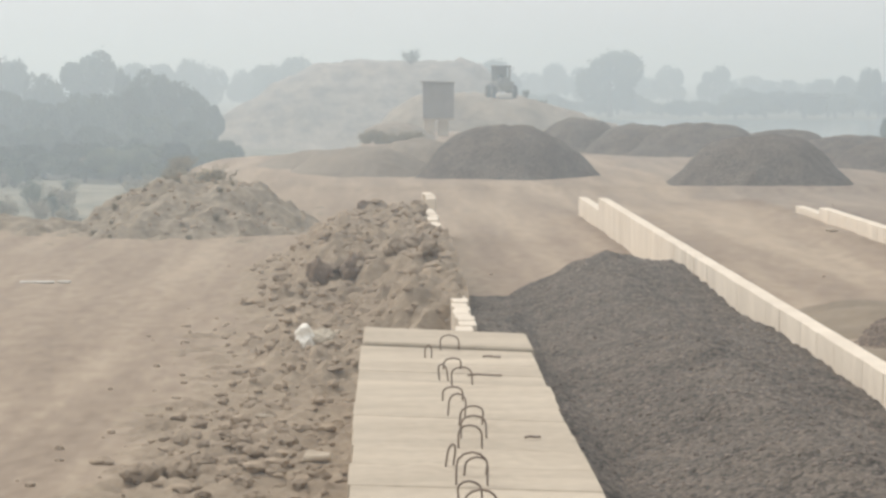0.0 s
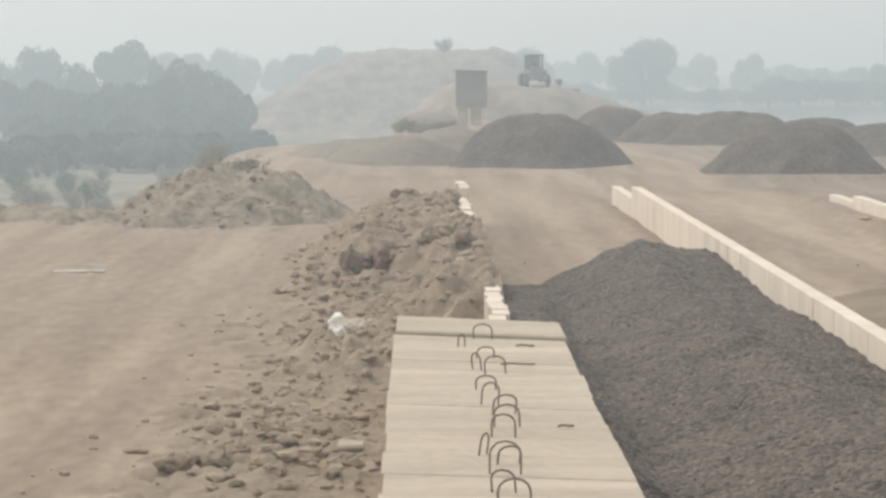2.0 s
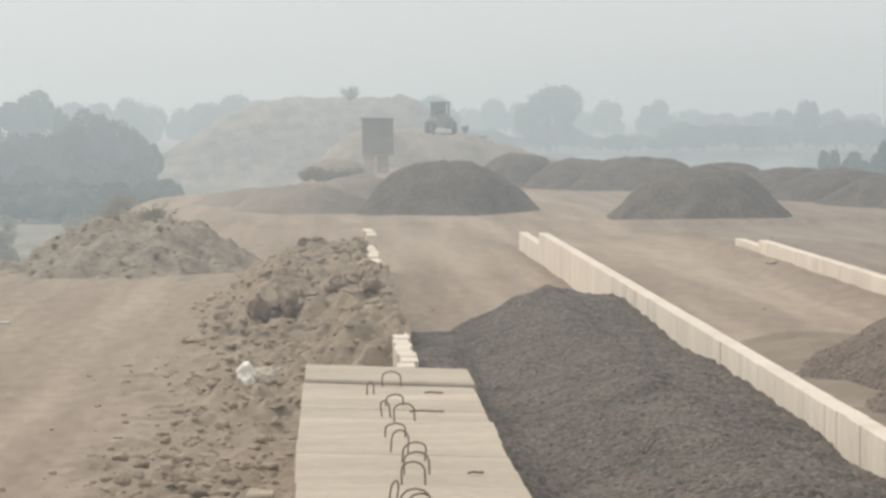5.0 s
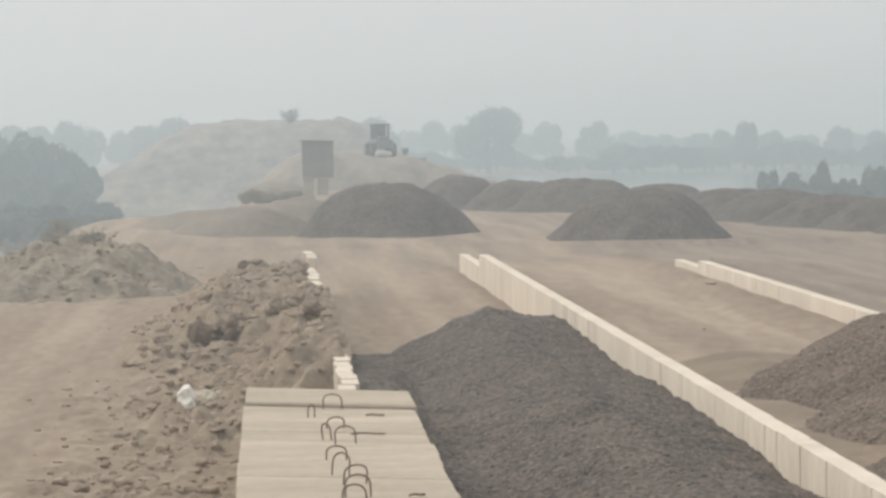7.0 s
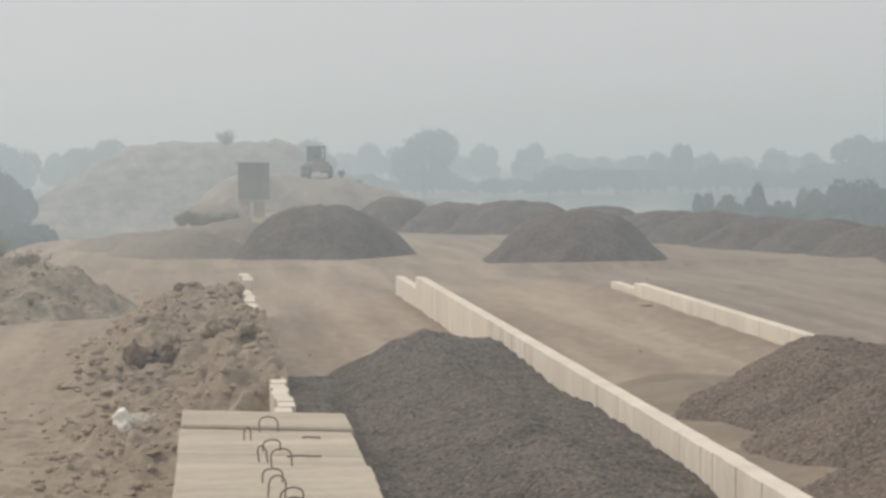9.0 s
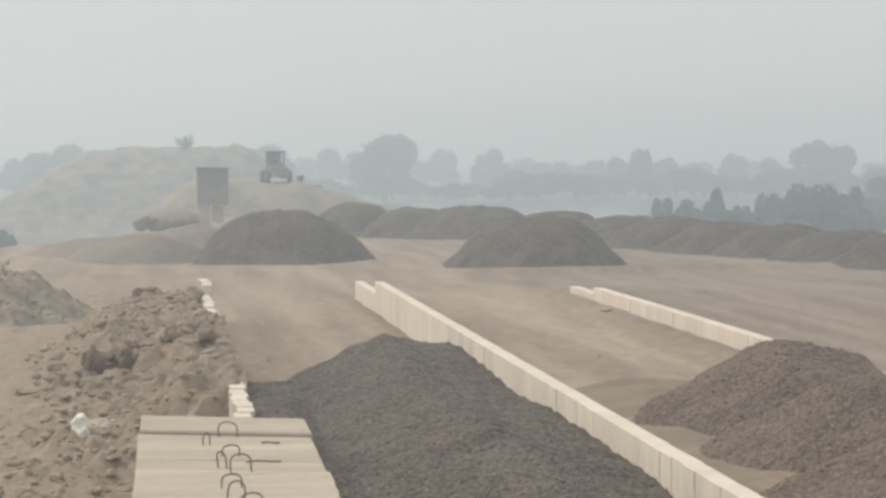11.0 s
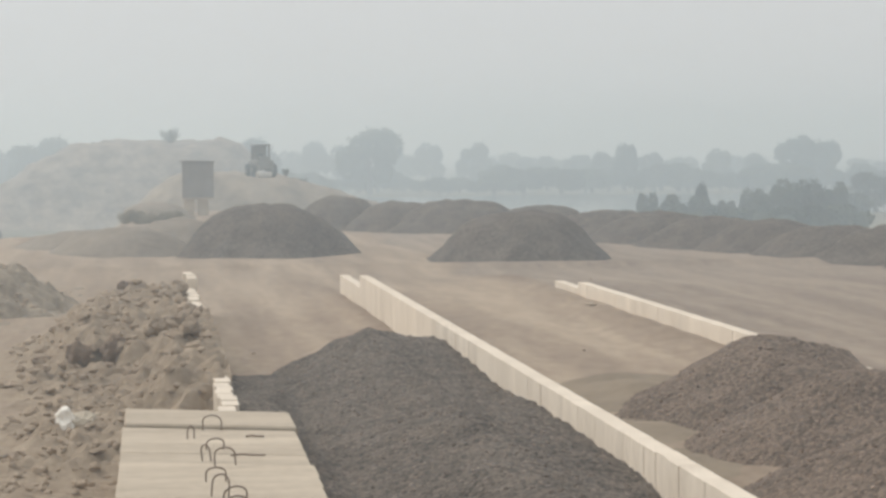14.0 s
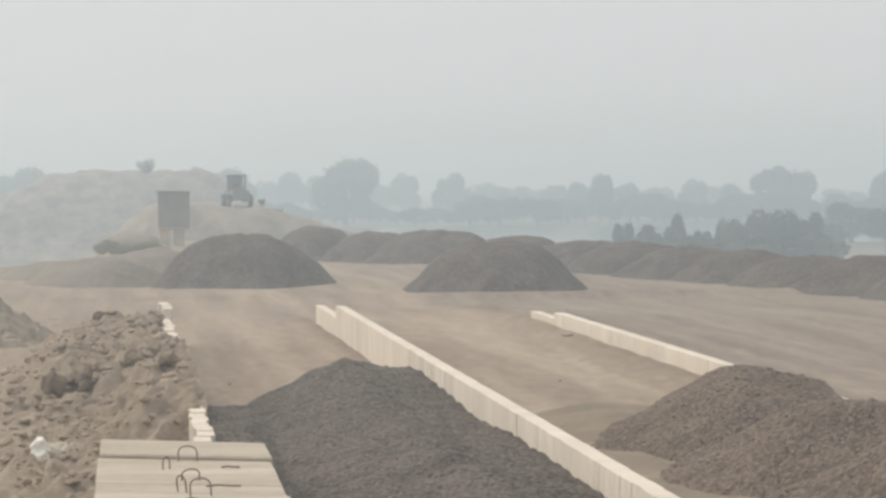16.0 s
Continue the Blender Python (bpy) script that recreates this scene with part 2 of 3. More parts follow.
def lumps(name, places, material, seed=1):
    """Many small clods joined as stuff: places of (x, y, z, size)."""
    rnd = random.Random(seed)
    v, f = [], []
    base = bmesh.new()
    bmesh.ops.create_icosphere(base, subdivisions=1, radius=1)
    bv = [w.co.copy() for w in base.verts]
    bf = [[w.index for w in q.verts] for q in base.faces]
    base.free()
    for x, y, z, s in places:
        o = len(v)
        turn = Euler((rnd.uniform(0, 6), rnd.uniform(0, 6), rnd.uniform(0, 6))).to_matrix()
        sc = Vector((rnd.uniform(0.7, 1.4), rnd.uniform(0.6, 1.1), rnd.uniform(0.45, 0.8)))
        for p in bv:
            q = turn @ (p * rnd.uniform(0.72, 1.2))
            v.append((x + s * q.x * sc.x, y + s * q.y * sc.y, z + s * (q.z * sc.z + 0.15)))
        f += [[o + k for k in q] for q in bf]
    return new(name, mesh_of(name, v, f, material))


# ---------------------------------------------------------------- ground, river, embankment
def spread(lo, fine_lo, fine_hi, hi, cell):
    a = list(np.arange(fine_lo, fine_hi, cell))
    up, d = [fine_hi], cell
    while up[-1] < hi:
        d *= 1.25
        up.append(up[-1] + d)
    dn, d = [fine_lo], cell
    while dn[-1] > lo:
        d *= 1.25
        dn.append(dn[-1] - d)
    return dn[:0:-1] + a + up


ground = sheet("ground", spread(-2500, -22, 60, 2500, 0.5), spread(-400, 22, 240, 4500, 0.6), ground_z, EARTH)
ground.data.materials.append(PLAIN)
ground.data.materials.append(EARTH_GREY)
# plain below the yard; greyer, darker earth right of the third wall
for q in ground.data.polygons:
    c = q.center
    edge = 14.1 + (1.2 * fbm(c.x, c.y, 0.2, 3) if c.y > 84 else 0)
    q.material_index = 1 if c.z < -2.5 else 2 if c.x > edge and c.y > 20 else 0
tagged(ground, "dry dusty tan earth of a yard above a plain", "ground", kind="structure")

river = new("river", mesh_of("river", [(5, 470, -7.3), (900, 420, -7.3), (900, 655, -7.3), (20, 650, -7.3)], [(0, 1, 2, 3)], WATER))
tagged(river, "pale still river lying across the flood plain", "water", kind="structure")


def hill(x, y):
    w = 4.5 * fbm(x, y, 0.06, 4)
    side = 1 - (step(9, 44, 2.0 - x + w) if x < 2 else step(11, 33, x - 2.0 + w))
    along = step(415, 447, y + 3 * fbm(x, y, 0.1, 9)) * (1 - step(540, 580, y))
    return 14.6 * side * along + (1.1 * fbm(x, y, 0.10, 2) + 0.6 * fbm(x, y, 0.33, 7)) * min(1, side * 3) - 0.5


def spur(x, y):
    a = 1 - step(6, 21, abs(x - 11 - min(max(x - 11, 0), 9)) + 1.2 * fbm(x, y, 0.12, 5))
    return (10.2 - 0.3 * max(x - 15, 0)) * a * step(268, 284, y) * (1 - step(320, 340, y)) + (0.7 * fbm(x, y, 0.2, 6) + 0.4 * fbm(x, y, 0.6, 3)) * a - 0.4


embankment = mound("embankment", -54, 46, 408, 585, hill, HILL, 1.6)
tagged(embankment, "high earth embankment with bare tan slopes", "embankment", kind="structure")
spur_hill = mound("spur", -18, 46, 262, 345, spur, SPUR, 1.1)
tagged(spur_hill, "darker earth spur in front of the embankment", "embankment", kind="structure")


# ---------------------------------------------------------------- heaps
def heap(name, label, cx, cy, rx, ry, top, material, seed, group="", flat=0.62, cell=0.3):
    def h(x, y):
        d = math.hypot((x - cx) / rx, (y - cy) / ry) + 0.10 * fbm(x, y, 0.3, seed)
        q = (1 - d) / flat
        z = top * (q if q < 0.6 else 0.6 + 0.4 * (1 - math.exp(-(q - 0.6) * 2.5)))
        return z + (0.16 * fbm(x, y, 0.7, seed) + 0.07 * fbm(x, y, 2.2, seed)) * min(1, max(z, 0) * 2) - 0.03
    ob = mound(name, cx - rx * 1.15, cx + rx * 1.15, cy - ry * 1.15, cy + ry * 1.15, h, material, cell)
    return tagged(ob, label, "heap", group, "thing")


def heap_a(x, y):
    crest = 1.33 + 0.06 * math.sin(y * 0.33) + 0.08 * fbm(x, y, 0.25, 4)
    side = x - 5.1
    prof = crest - (0.265 * max(side - 0.15, 0) if side > 0 else (0.34 + 0.28 * step(53, 59, y)) * (math.sqrt(side * side + 0.09) - 0.3))
    end = (62.6 - 0.25 * max(4.6 - x, 0) + 0.75 * max(x - 4.9, 0) + 0.4 * fbm(x, y, 0.3, 6) - y) * 0.7
    main = min(prof, end) if abs(prof - end) > 0.3 else min(prof, end) - 0.25 * (0.3 - abs(prof - end))
    apron = min(0.55 + 0.5 * (1 - step(46, 56, y)), (58.5 - y) * 0.4, (3.9 - x) * 0.6)
    if x < 2.36 and y < 43.9:
        return 0.95
    return (max(main, apron) + 0.07 * fbm(x, y, 0.6, 1.7) + 0.06 * fbm(x, y, 1.6, 5) + 0.035 * fbm(x, y, 4.5, 2)
            - 0.3 * step(1.5, 7.0, x) * step(28, 45, y))


near_heap = mound("gravel_heap", 1.56, 7.0, 20, 66, heap_a, GRAVEL, 0.11)
tagged(near_heap, "long dark grey heap of crushed stone between concrete walls", "gravel heap", "stone heaps")


def heap_b(x, y):
    z = -1
    for cx, cy, rx, ry, top in ((11.95, 48.8, 2.5, 3.5, 1.36), (12.2, 43.0, 2.6, 3.0, 1.22), (12.0, 37.4, 2.8, 3.0, 1.22), (11.8, 32.0, 3.0, 3.0, 1.25)):
        d = math.hypot((x - cx) / rx, (y - cy) / ry)
        z = max(z, top * (1.12 - d) if d > 0.25 else top * (0.87 + 0.1 * (1 - d * 4)))
    return z + 0.09 * fbm(x, y, 0.5, 2.2) + 0.05 * fbm(x, y, 1.6, 7) + 0.035 * fbm(x, y, 4.5, 2)


brown_heap = mound("gravel_heap", 7.4, 13.68, 22, 56, heap_b, GRAVEL_BROWN, 0.12)
tagged(brown_heap, "brownish grey heap of crushed stone in several tipped lobes", "gravel heap", "stone heaps")
for k, (cx, cy, rx, ry, top) in enumerate(((10.0, 53.0, 2.0, 3.6, 0.36), (8.8, 46.4, 1.5, 2.6, 0.18), (8.7, 41.8, 1.4, 2.4, 0.16))):
    heap("sand_heap", "low flat patch of tipped tan sand", cx, cy, rx, ry, top, SAND, 3.3 + k, "sand patches", flat=0.85, cell=0.15)
heap("gravel_heap", "broad dark heap of crushed stone at the yard's end", 6.3, 137, 4.7, 7, 2.75, GRAVEL, 1.1, "stone heaps", flat=0.54)
heap("gravel_heap", "dark cone of crushed stone on the open yard", 18.5, 125, 4.7, 6, 2.45, GRAVEL, 2.4, "stone heaps", flat=0.54)
for k, (cx, cy, rx, top) in enumerate(((13.2, 176, 3.8, 2.35), (16.8, 172, 3.8, 2.0), (20.6, 168, 5.2, 2.2), (25.0, 161, 4.6, 1.95), (28.2, 154, 4.6, 1.8),
                                       (30.0, 147, 4.6, 1.75), (31.6, 140, 4.4, 1.7), (33.2, 133, 4.2, 1.7), (34.6, 126, 4.2, 1.6), (36.0, 119, 4.2, 1.6), (37.5, 112, 4.2, 1.6))):
    heap("gravel_heap", "dark heap of crushed stone in a long row", cx, cy, rx, 5.5, top, GRAVEL, k * 1.3, "stone heaps")
for k, (cx, cy, rx, top) in enumerate(((-1.2, 141, 4.0, 1.5), (2.0, 150, 3.4, 1.6), (0.5, 205, 3.4, 1.5), (-4.5, 150, 3.4, 0.9))):
    heap("soil_heap", "low greyish heap of tipped soil", cx, cy, rx, 6, top, SOIL_GREY, k + 5.5, "soil heaps")


def spoil(x, y):
    left = -1.9 + 1.1 * step(66, 82, y) + 0.5 * fbm(y, 1, 0.2, 3)
    top = 1.32 * step(57.5, 63.5, y + 1.2 * fbm(x, y, 0.5, 3)) * (1 - step(82, 87, y))
    top *= (0.36 * step(-2.8, -0.2, x - left) + 0.64 * step(-1.0, 0.15, x - left)) * (1 - step(0.95, 1.2, x) * step(69, 72, y))
    shelf = 0.5 * step(43.2, 45, y) * (1 - step(62, 70, y)) * step(-3.8, -1.0, x + 0.5 * fbm(x, y, 0.5, 8)) + 0.25 * step(46, 62, y) * step(0.2, 1.0, x) * (1 - step(62, 70, y))
    cover = 1.34 * step(47.8, 50.5, y + 1.3 * fbm(x, y, 0.8, 11)) * (1 - step(67.5, 71, y)) * step(-0.7, 0.8, x + 0.6 * fbm(x, y, 0.7, 12))
    z = max(top, shelf, cover)
    rough = min(1, max(z, 0) * 2.5)
    return z + rough * (0.24 * lumpy(x, y, 1.15, 2.9) + 0.13 * lumpy(x, y, 2.6, 5.1) + 0.10 * fbm(x, y, 2.4, 4) + 0.05 * fbm(x, y, 6, 1) - 0.18) - 0.06


spoil_heap = mound("spoil_heap", -5, 1.56, 42.8, 90, spoil, SOIL, 0.1)
tagged(spoil_heap, "lumpy heap of dug brown soil thrown against a wall", "soil heap", "soil heaps")


def bank(x, y):
    side = abs(x + 7.4) / (3.9 if x < -7.4 else 5.6)
    d = math.hypot(side, (y - 92) / 7) + 0.16 * fbm(x, y, 0.3, 1)
    strip = 0.55 * math.exp(-((y - 91) / 3.0) ** 2) * step(-7, -9, x) - 0.1
    return max(min(2.5 * (0.98 - d), 1.7), strip) + 0.32 * fbm(x, y, 0.55, 3.3) + 0.24 * lumpy(x, y, 0.9, 5) + 0.08 * fbm(x, y, 2.5, 2) - 0.24


bank_heap = mound("soil_bank", -18, -1.9, 80, 104, bank, RUBBLE, 0.16)
tagged(bank_heap, "rough bank of rubble and soil with dry weeds", "soil heap", "soil heaps")

# ---------------------------------------------------------------- concrete walls
def wall_of_panels(name, label, x0, x1, y0, y1, top, low_end, low_top, pitch=0.8, loose=1.0):
    """A row of upright precast panels; past y1 it goes on lower, up to low_end."""
    rnd = random.Random(int(x0 * 10))
    root = tagged(new(name), label, "wall", kind="structure")
    metas = []
    for _ in range(4):
        bm = box(bmesh.new(), 0, x1 - x0, 0.001, pitch - 0.001, -0.15, 1, 0.005)
        me = bpy.data.meshes.new("panel")
        for v in bm.verts:
            v.co.x += rnd.uniform(-0.006, 0.006)
        bm.to_mesh(me)
        bm.free()
        me.materials.append(PANEL)
        metas.append(me)
    y = y0
    while y < low_end:
        h = top if y < y1 else low_top
        piece("panel", metas[rnd.randrange(4)], root,
              Matrix.Translation((x0 + loose * rnd.uniform(-0.008, 0.008), y, loose * rnd.uniform(-0.004, 0.004))) @ Matrix.Diagonal((1, 1, h, 1)))
        y += pitch
    return root


wall_of_panels("wall_2", "long low wall of upright pale concrete panels", 7.0, 7.3, 22, 84, 1.41, 93, 1.0)
wall_of_panels("wall_3", "low pale concrete wall with a lower end panel", 13.7, 14.0, 22, 80, 1.30, 84.5, 1.10)
wall_of_panels("wall_1", "narrow concrete wall half buried in dug soil", 1.2, 1.5, 43.75, 82, 1.2, 86.5, 1.5, 0.75, 7.0)


# wide near wall: precast blocks laid across, each with a lifting loop of bar
near_wall = tagged(new("wall_4"), "broad top of a wall of pale precast concrete blocks", "wall", kind="structure")
rnd = random.Random(4)
LEFT, RIGHT, TOP = -0.44, 2.27, 1.2
y, k = 20.0, 0
edges = []


def skew(bm):
    """The blocks lie a little aslant across the wall, the far ones more."""
    for v in bm.verts:
        v.co.y -= (0.17 + 0.014 * (v.co.y - 25)) * (v.co.x - LEFT)
    return bm


while y < 40.6:
    d = rnd.uniform(1.15, 1.5)
    edges.append((y, min(y + d, 41.2)))
    y += d
edges[-1] = (edges[-1][0], 41.22)
for a, b in edges:
    dz = rnd.uniform(-0.01, 0.01)
    bm = box(bmesh.new(), LEFT + rnd.uniform(-0.025, 0.025), RIGHT + rnd.uniform(-0.02, 0.03), a + 0.003, b - 0.003, -0.15, TOP + dz, 0.009)
    part("block", skew(bm), CONCRETE, near_wall)
bm = box(bmesh.new(), LEFT + 0.02, RIGHT + 0.05, 41.36, 43.7, -0.15, TOP + 0.06, 0.03)
part("block", skew(bm), CONCRETE, near_wall, "raised end block of pale concrete")


def loop_bar(x, y, w, h, lean, turn):
    pts = [(-w / 2, 0, -0.12), (-w / 2, 0, h * 0.6)]
    pts += [(-w / 2 + w * (0.5 - 0.5 * math.cos(a)), 0, h * 0.6 + h * 0.4 * math.sin(a)) for a in (0.5, 1.0, 1.57, 2.14, 2.64)]
    pts += [(w / 2, 0, h * 0.6), (w / 2, 0, -0.12)]
    bm = tube(bmesh.new(), pts, 0.0125, 6)
    bmesh.ops.transform(bm, matrix=pose(x, y, TOP, lean, 0, turn), verts=bm.verts)
    return part("lifting_loop", bm, STEEL, near_wall, "bent rusty lifting loop")


# across, along, width, height, lean, turn of each loop
for x, y, w, h, lean, turn in ((0.92, 25.05, 0.33, 0.32, -8, 4), (0.85, 26.15, 0.25, 0.26, 20, -12), (0.90, 27.26, 0.34, 0.36, -6, -8), (0.96, 27.96, 0.25, 0.24, 25, 10),
                               (0.69, 28.61, 0.14, 0.26, 10, 50), (0.97, 29.94, 0.28, 0.30, 14, -6), (1.04, 30.78, 0.31, 0.28, -14, 5), (1.04, 31.94, 0.30, 0.27, 18, 14),
                               (0.88, 32.73, 0.24, 0.3, -10, -25), (0.87, 34.30, 0.27, 0.24, 30, 0), (1.05, 36.02, 0.30, 0.26, -12, 12), (0.8, 36.6, 0.16, 0.24, 10, -40),
                               (0.95, 37.9, 0.26, 0.2, 24, 8), (0.62, 39.4, 0.12, 0.2, 0, 30), (0.98, 40.5, 0.3, 0.26, 12, -10), (0.95, 23.9, 0.3, 0.3, 10, 6), (0.93, 22.8, 0.3, 0.3, -10, -6)):
    loop_bar(x, y, w, h, lean, turn)


# ---------------------------------------------------------------- trees
def tree(label, height, width, seed, leaves=13000, size=0.32, low=0.0, category="tree"):
    rnd = random.Random(seed)
    root = tagged(new("tree"), label, category, "trees on the plain")
    bm = bmesh.new()
    tr = width * 0.03 + 0.08
    tube(bm, [(0, 0, -0.6), (0.05 * width * 0.2, 0, height * 0.25), (0, 0.1, height * 0.55), (0.1, 0, height * 0.8)], [tr * 1.3, tr, tr * 0.6, tr * 0.2], 8)
    for k in range(9):
        a, z0 = k * 2.4 + rnd.random(), height * rnd.uniform(0.18, 0.5)
        r, z1 = width * rnd.uniform(0.25, 0.4), height * rnd.uniform(0.4, 0.85)
        tube(bm, [(0, 0, z0), (r * 0.5 * math.cos(a), r * 0.5 * math.sin(a), (z0 + z1) / 2), (r * math.cos(a), r * math.sin(a), z1)], [tr * 0.45, tr * 0.3, tr * 0.1], 6)
    part("trunk", bm, BARK, root)
    lobes = [(Vector((0, 0, 0.05)), 0.62)]
    for k in range(11):
        a, el = k * 2.39 + rnd.uniform(-0.4, 0.4), rnd.uniform(-0.75, 0.85)
        r = 0.62 * math.sqrt(1 - el * el * 0.8)
        lobes.append((Vector((r * math.cos(a), r * math.sin(a), 0.62 * el)), rnd.uniform(0.26, 0.42)))
    v, f = [], []
    for q in range(leaves):
        c, cr = lobes[rnd.randrange(len(lobes))]
        n = Vector((rnd.gauss(0, 1), rnd.gauss(0, 1), rnd.gauss(0, 1))).normalized()
        p = c + n * cr * (1 + 0.34 * noise.noise(n * 3.4 + c * 4 + Vector((seed, 0, 0)))) * rnd.uniform(0.7, 1.0) ** 0.7 * rnd.choice((1, 1, 1, 1.08))
        d = Vector((p.x * width / 2, p.y * width / 2, height * (low + (1 - low) * (0.5 + 0.5 * p.z))))
        u = Vector((rnd.gauss(0, 1), rnd.gauss(0, 1), rnd.gauss(0, 0.7))).normalized()
        w = u.orthogonal().normalized()
        s = size * rnd.uniform(0.5, 1.3)
        o = len(v)
        v += [d - u * s, d + w * s * 0.6, d + u * s, d - w * s * 0.6]
        f.append((o, o + 1, o + 2, o + 3))
    crown = new("crown", mesh_of("crown", v, f, LEAF))
    crown.parent = root
    return root


kinds = [tree("broad dusty green tree in smog on the plain", 16, 15, 11),
         tree("tall rounded green tree in smog on the plain", 17, 14, 12),
         tree("uneven spreading green tree in smog", 14, 17, 13),
         tree("low bushy green tree in smog", 9, 12, 14, low=0.02)]
used = [False] * 4


def plant(kind, x, y, height, turn, wide=1.0):
    k = kinds[kind]
    s = height / (16, 17, 14, 9)[kind]
    m = Matrix.Translation((x, y, base_z(x, y) - 0.1)) @ Matrix.Rotation(turn, 4, "Z") @ Matrix.Diagonal((s * wide, s * wide, s, 1))
    if used[kind]:
        return copy_thing(k, m @ Matrix.Diagonal((*k.scale, 1)).inverted())
    used[kind] = True
    k.matrix_basis = m
    return k


# kind, bearing, rise over eye level and width in 1/4500 of the distance, distance
WOOD = ((1, -672, 40, 540, 84), (2, -738, 14, 540, 90), (0, -800, 30, 560, 120), (0, -528, 38, 520, 118), (2, -604, 6, 500, 84), (1, -474, 26, 470, 22), (3, -466, 4, 470, 40),
        (0, -420, 5, 420, 110), (2, -366, -6, 415, 120), (3, -318, -52, 400, 64), (2, -735, -22, 410, 130), (0, -655, -34, 400, 110), (3, -585, -48, 390, 100), (2, -520, -30, 395, 120), (0, -460, -26, 400, 100),
        (3, -420, -70, 370, 100), (3, -350, -84, 372, 90), (3, -690, -90, 360, 100), (3, -610, -96, 355, 100), (3, -520, -92, 360, 100), (3, -780, -70, 380, 100))
FAR = ((2, -330, 28, 760, 100), (0, -187, 25, 740, 140), (1, -120, 10, 780, 80), (2, -250, 8, 800, 80), (3, -420, 20, 780, 120),
       (1, 198, 32, 740, 88), (2, 262, 0, 950, 70), (1, 300, 22, 900, 60), (1, 345, 14, 860, 50), (1, 392, 52, 690, 128), (2, 450, -2, 950, 80), (0, 496, 9, 900, 70), (0, 578, 9, 830, 72), (2, 630, -6, 950, 80),
       (3, 690, -14, 900, 80), (2, 735, -20, 950, 80), (3, 772, -12, 860, 66), (1, 853, 15, 710, 50), (0, 822, -10, 780, 70), (0, 897, -12, 800, 60), (2, 949, -18, 900, 80), (0, 1022, -6, 800, 66), (2, 1060, -16, 930, 80),
       (1, 1097, -8, 800, 54), (0, 1168, 18, 710, 90), (1, 1212, 20, 715, 84), (2, 1300, -24, 920, 90), (1, 1392, 18, 740, 90), (2, 1460, 3, 900, 110))
# nearer clumps past the row of heaps
NEAR = ((3, 893, -76, 350, 46), (3, 940, -80, 345, 60), (1, 996, -54, 350, 34), (3, 990, -84, 345, 70), (3, 1040, -94, 350, 50), (2, 1092, -70, 345, 70), (0, 1140, -60, 345, 90), (2, 1200, -52, 348, 80), (0, 1240, -66, 350, 60),
        (0, 1316, -50, 470, 120), (2, 1385, -56, 450, 90), (0, 1450, -52, 460, 110), (3, 1270, -86, 430, 90))
for k, px, up, y, wide in WOOD + FAR + NEAR:
    h = 13.3 + up / 4500 * y
    plant(k, px / 4500 * y, y, h, px * 0.37, wide / 4500 * y / (h * (15 / 16, 14 / 17, 17 / 14, 12 / 9)[k]))
# bushes along the far bank and under the wood
rnd = random.Random(17)
for k in range(56):
    px, y = 140 + 24.5 * k + rnd.uniform(-12, 12), rnd.uniform(668, 740)
    plant(3, px / 4500 * y, y, rnd.uniform(3.5, 9.0), px, rnd.uniform(1.0, 1.6))
for k in range(44):
    px, y = rnd.uniform(-800, -290), rnd.uniform(285, 365)
    plant(3, px / 4500 * y, y, rnd.uniform(1.8, 5.0), px, rnd.uniform(1.0, 1.7))
for k in range(10):
    px, y = 880 + 42 * k + rnd.uniform(-12, 12), rnd.uniform(322, 336)
    plant(3, px / 4500 * y, y, rnd.uniform(4.2, 6.0), px, rnd.uniform(1.0, 1.5))

# ---------------------------------------------------------------- loose clods and stones
def on_soil(x, y):
    z = ground_z(x, y)
    if -5 < x < 1.56 and 42.8 < y < 90:
        z = max(z, z + spoil(x, y))
    if -5.2 < x < -0.46 and 28 < y < 60:
        z = max(z, ground_z(x, y) + churned(x, y))
    if -18 < x < -1.9 and 80 < y < 104:
        z = max(z, z + bank(x, y))
    return z


def churned(x, y):
    fade = step(30, 34, y) * (1 - step(54, 60, y)) * step(-4.9, -3.4, x + 0.7 * fbm(x, y, 0.4, 2))
    return fade * (0.10 * lumpy(x, y, 1.1, 1.2) + 0.10 * lumpy(x, y, 3.0, 4.2) * (1 - step(38, 46, y)) + 0.06 * fbm(x, y, 3.0, 6)) - 0.05


churn = mound("churned_soil", -5.2, -0.46, 28, 60, churned, SOIL, 0.11)
tagged(churn, "churned dry brown soil beside the broad wall", "soil", kind="structure")

rnd = random.Random(21)
small = []
for _ in range(650):
    x, y = -0.55 - abs(rnd.gauss(0, 1.7)), rnd.uniform(31, 58)
    small.append((x, y, on_soil(x, y), 0.03 + 0.07 * rnd.random() ** 2))
for _ in range(1700):
    x, y = rnd.uniform(-4.2, 1.5), rnd.uniform(44, 86)
    if spoil(x, y) > 0.15:
        small.append((x, y, on_soil(x, y), 0.05 + 0.14 * rnd.random() ** 2.5))
for _ in range(700):
    x, y = rnd.uniform(-11, -3), rnd.uniform(83, 100)
    if bank(x, y) > 0.1:
        small.append((x, y, on_soil(x, y), 0.04 + 0.09 * rnd.random() ** 2))
for _ in range(80):
    x, y = rnd.uniform(-16, 20), rnd.uniform(50, 112)
    small.append((x, y, ground_z(x, y), 0.02 + 0.05 * rnd.random() ** 2))
tagged(lumps("soil_crumbs", small, CLOD, 5), "scattered crumbs and stones of dry brown soil", "soil", kind="stuff")


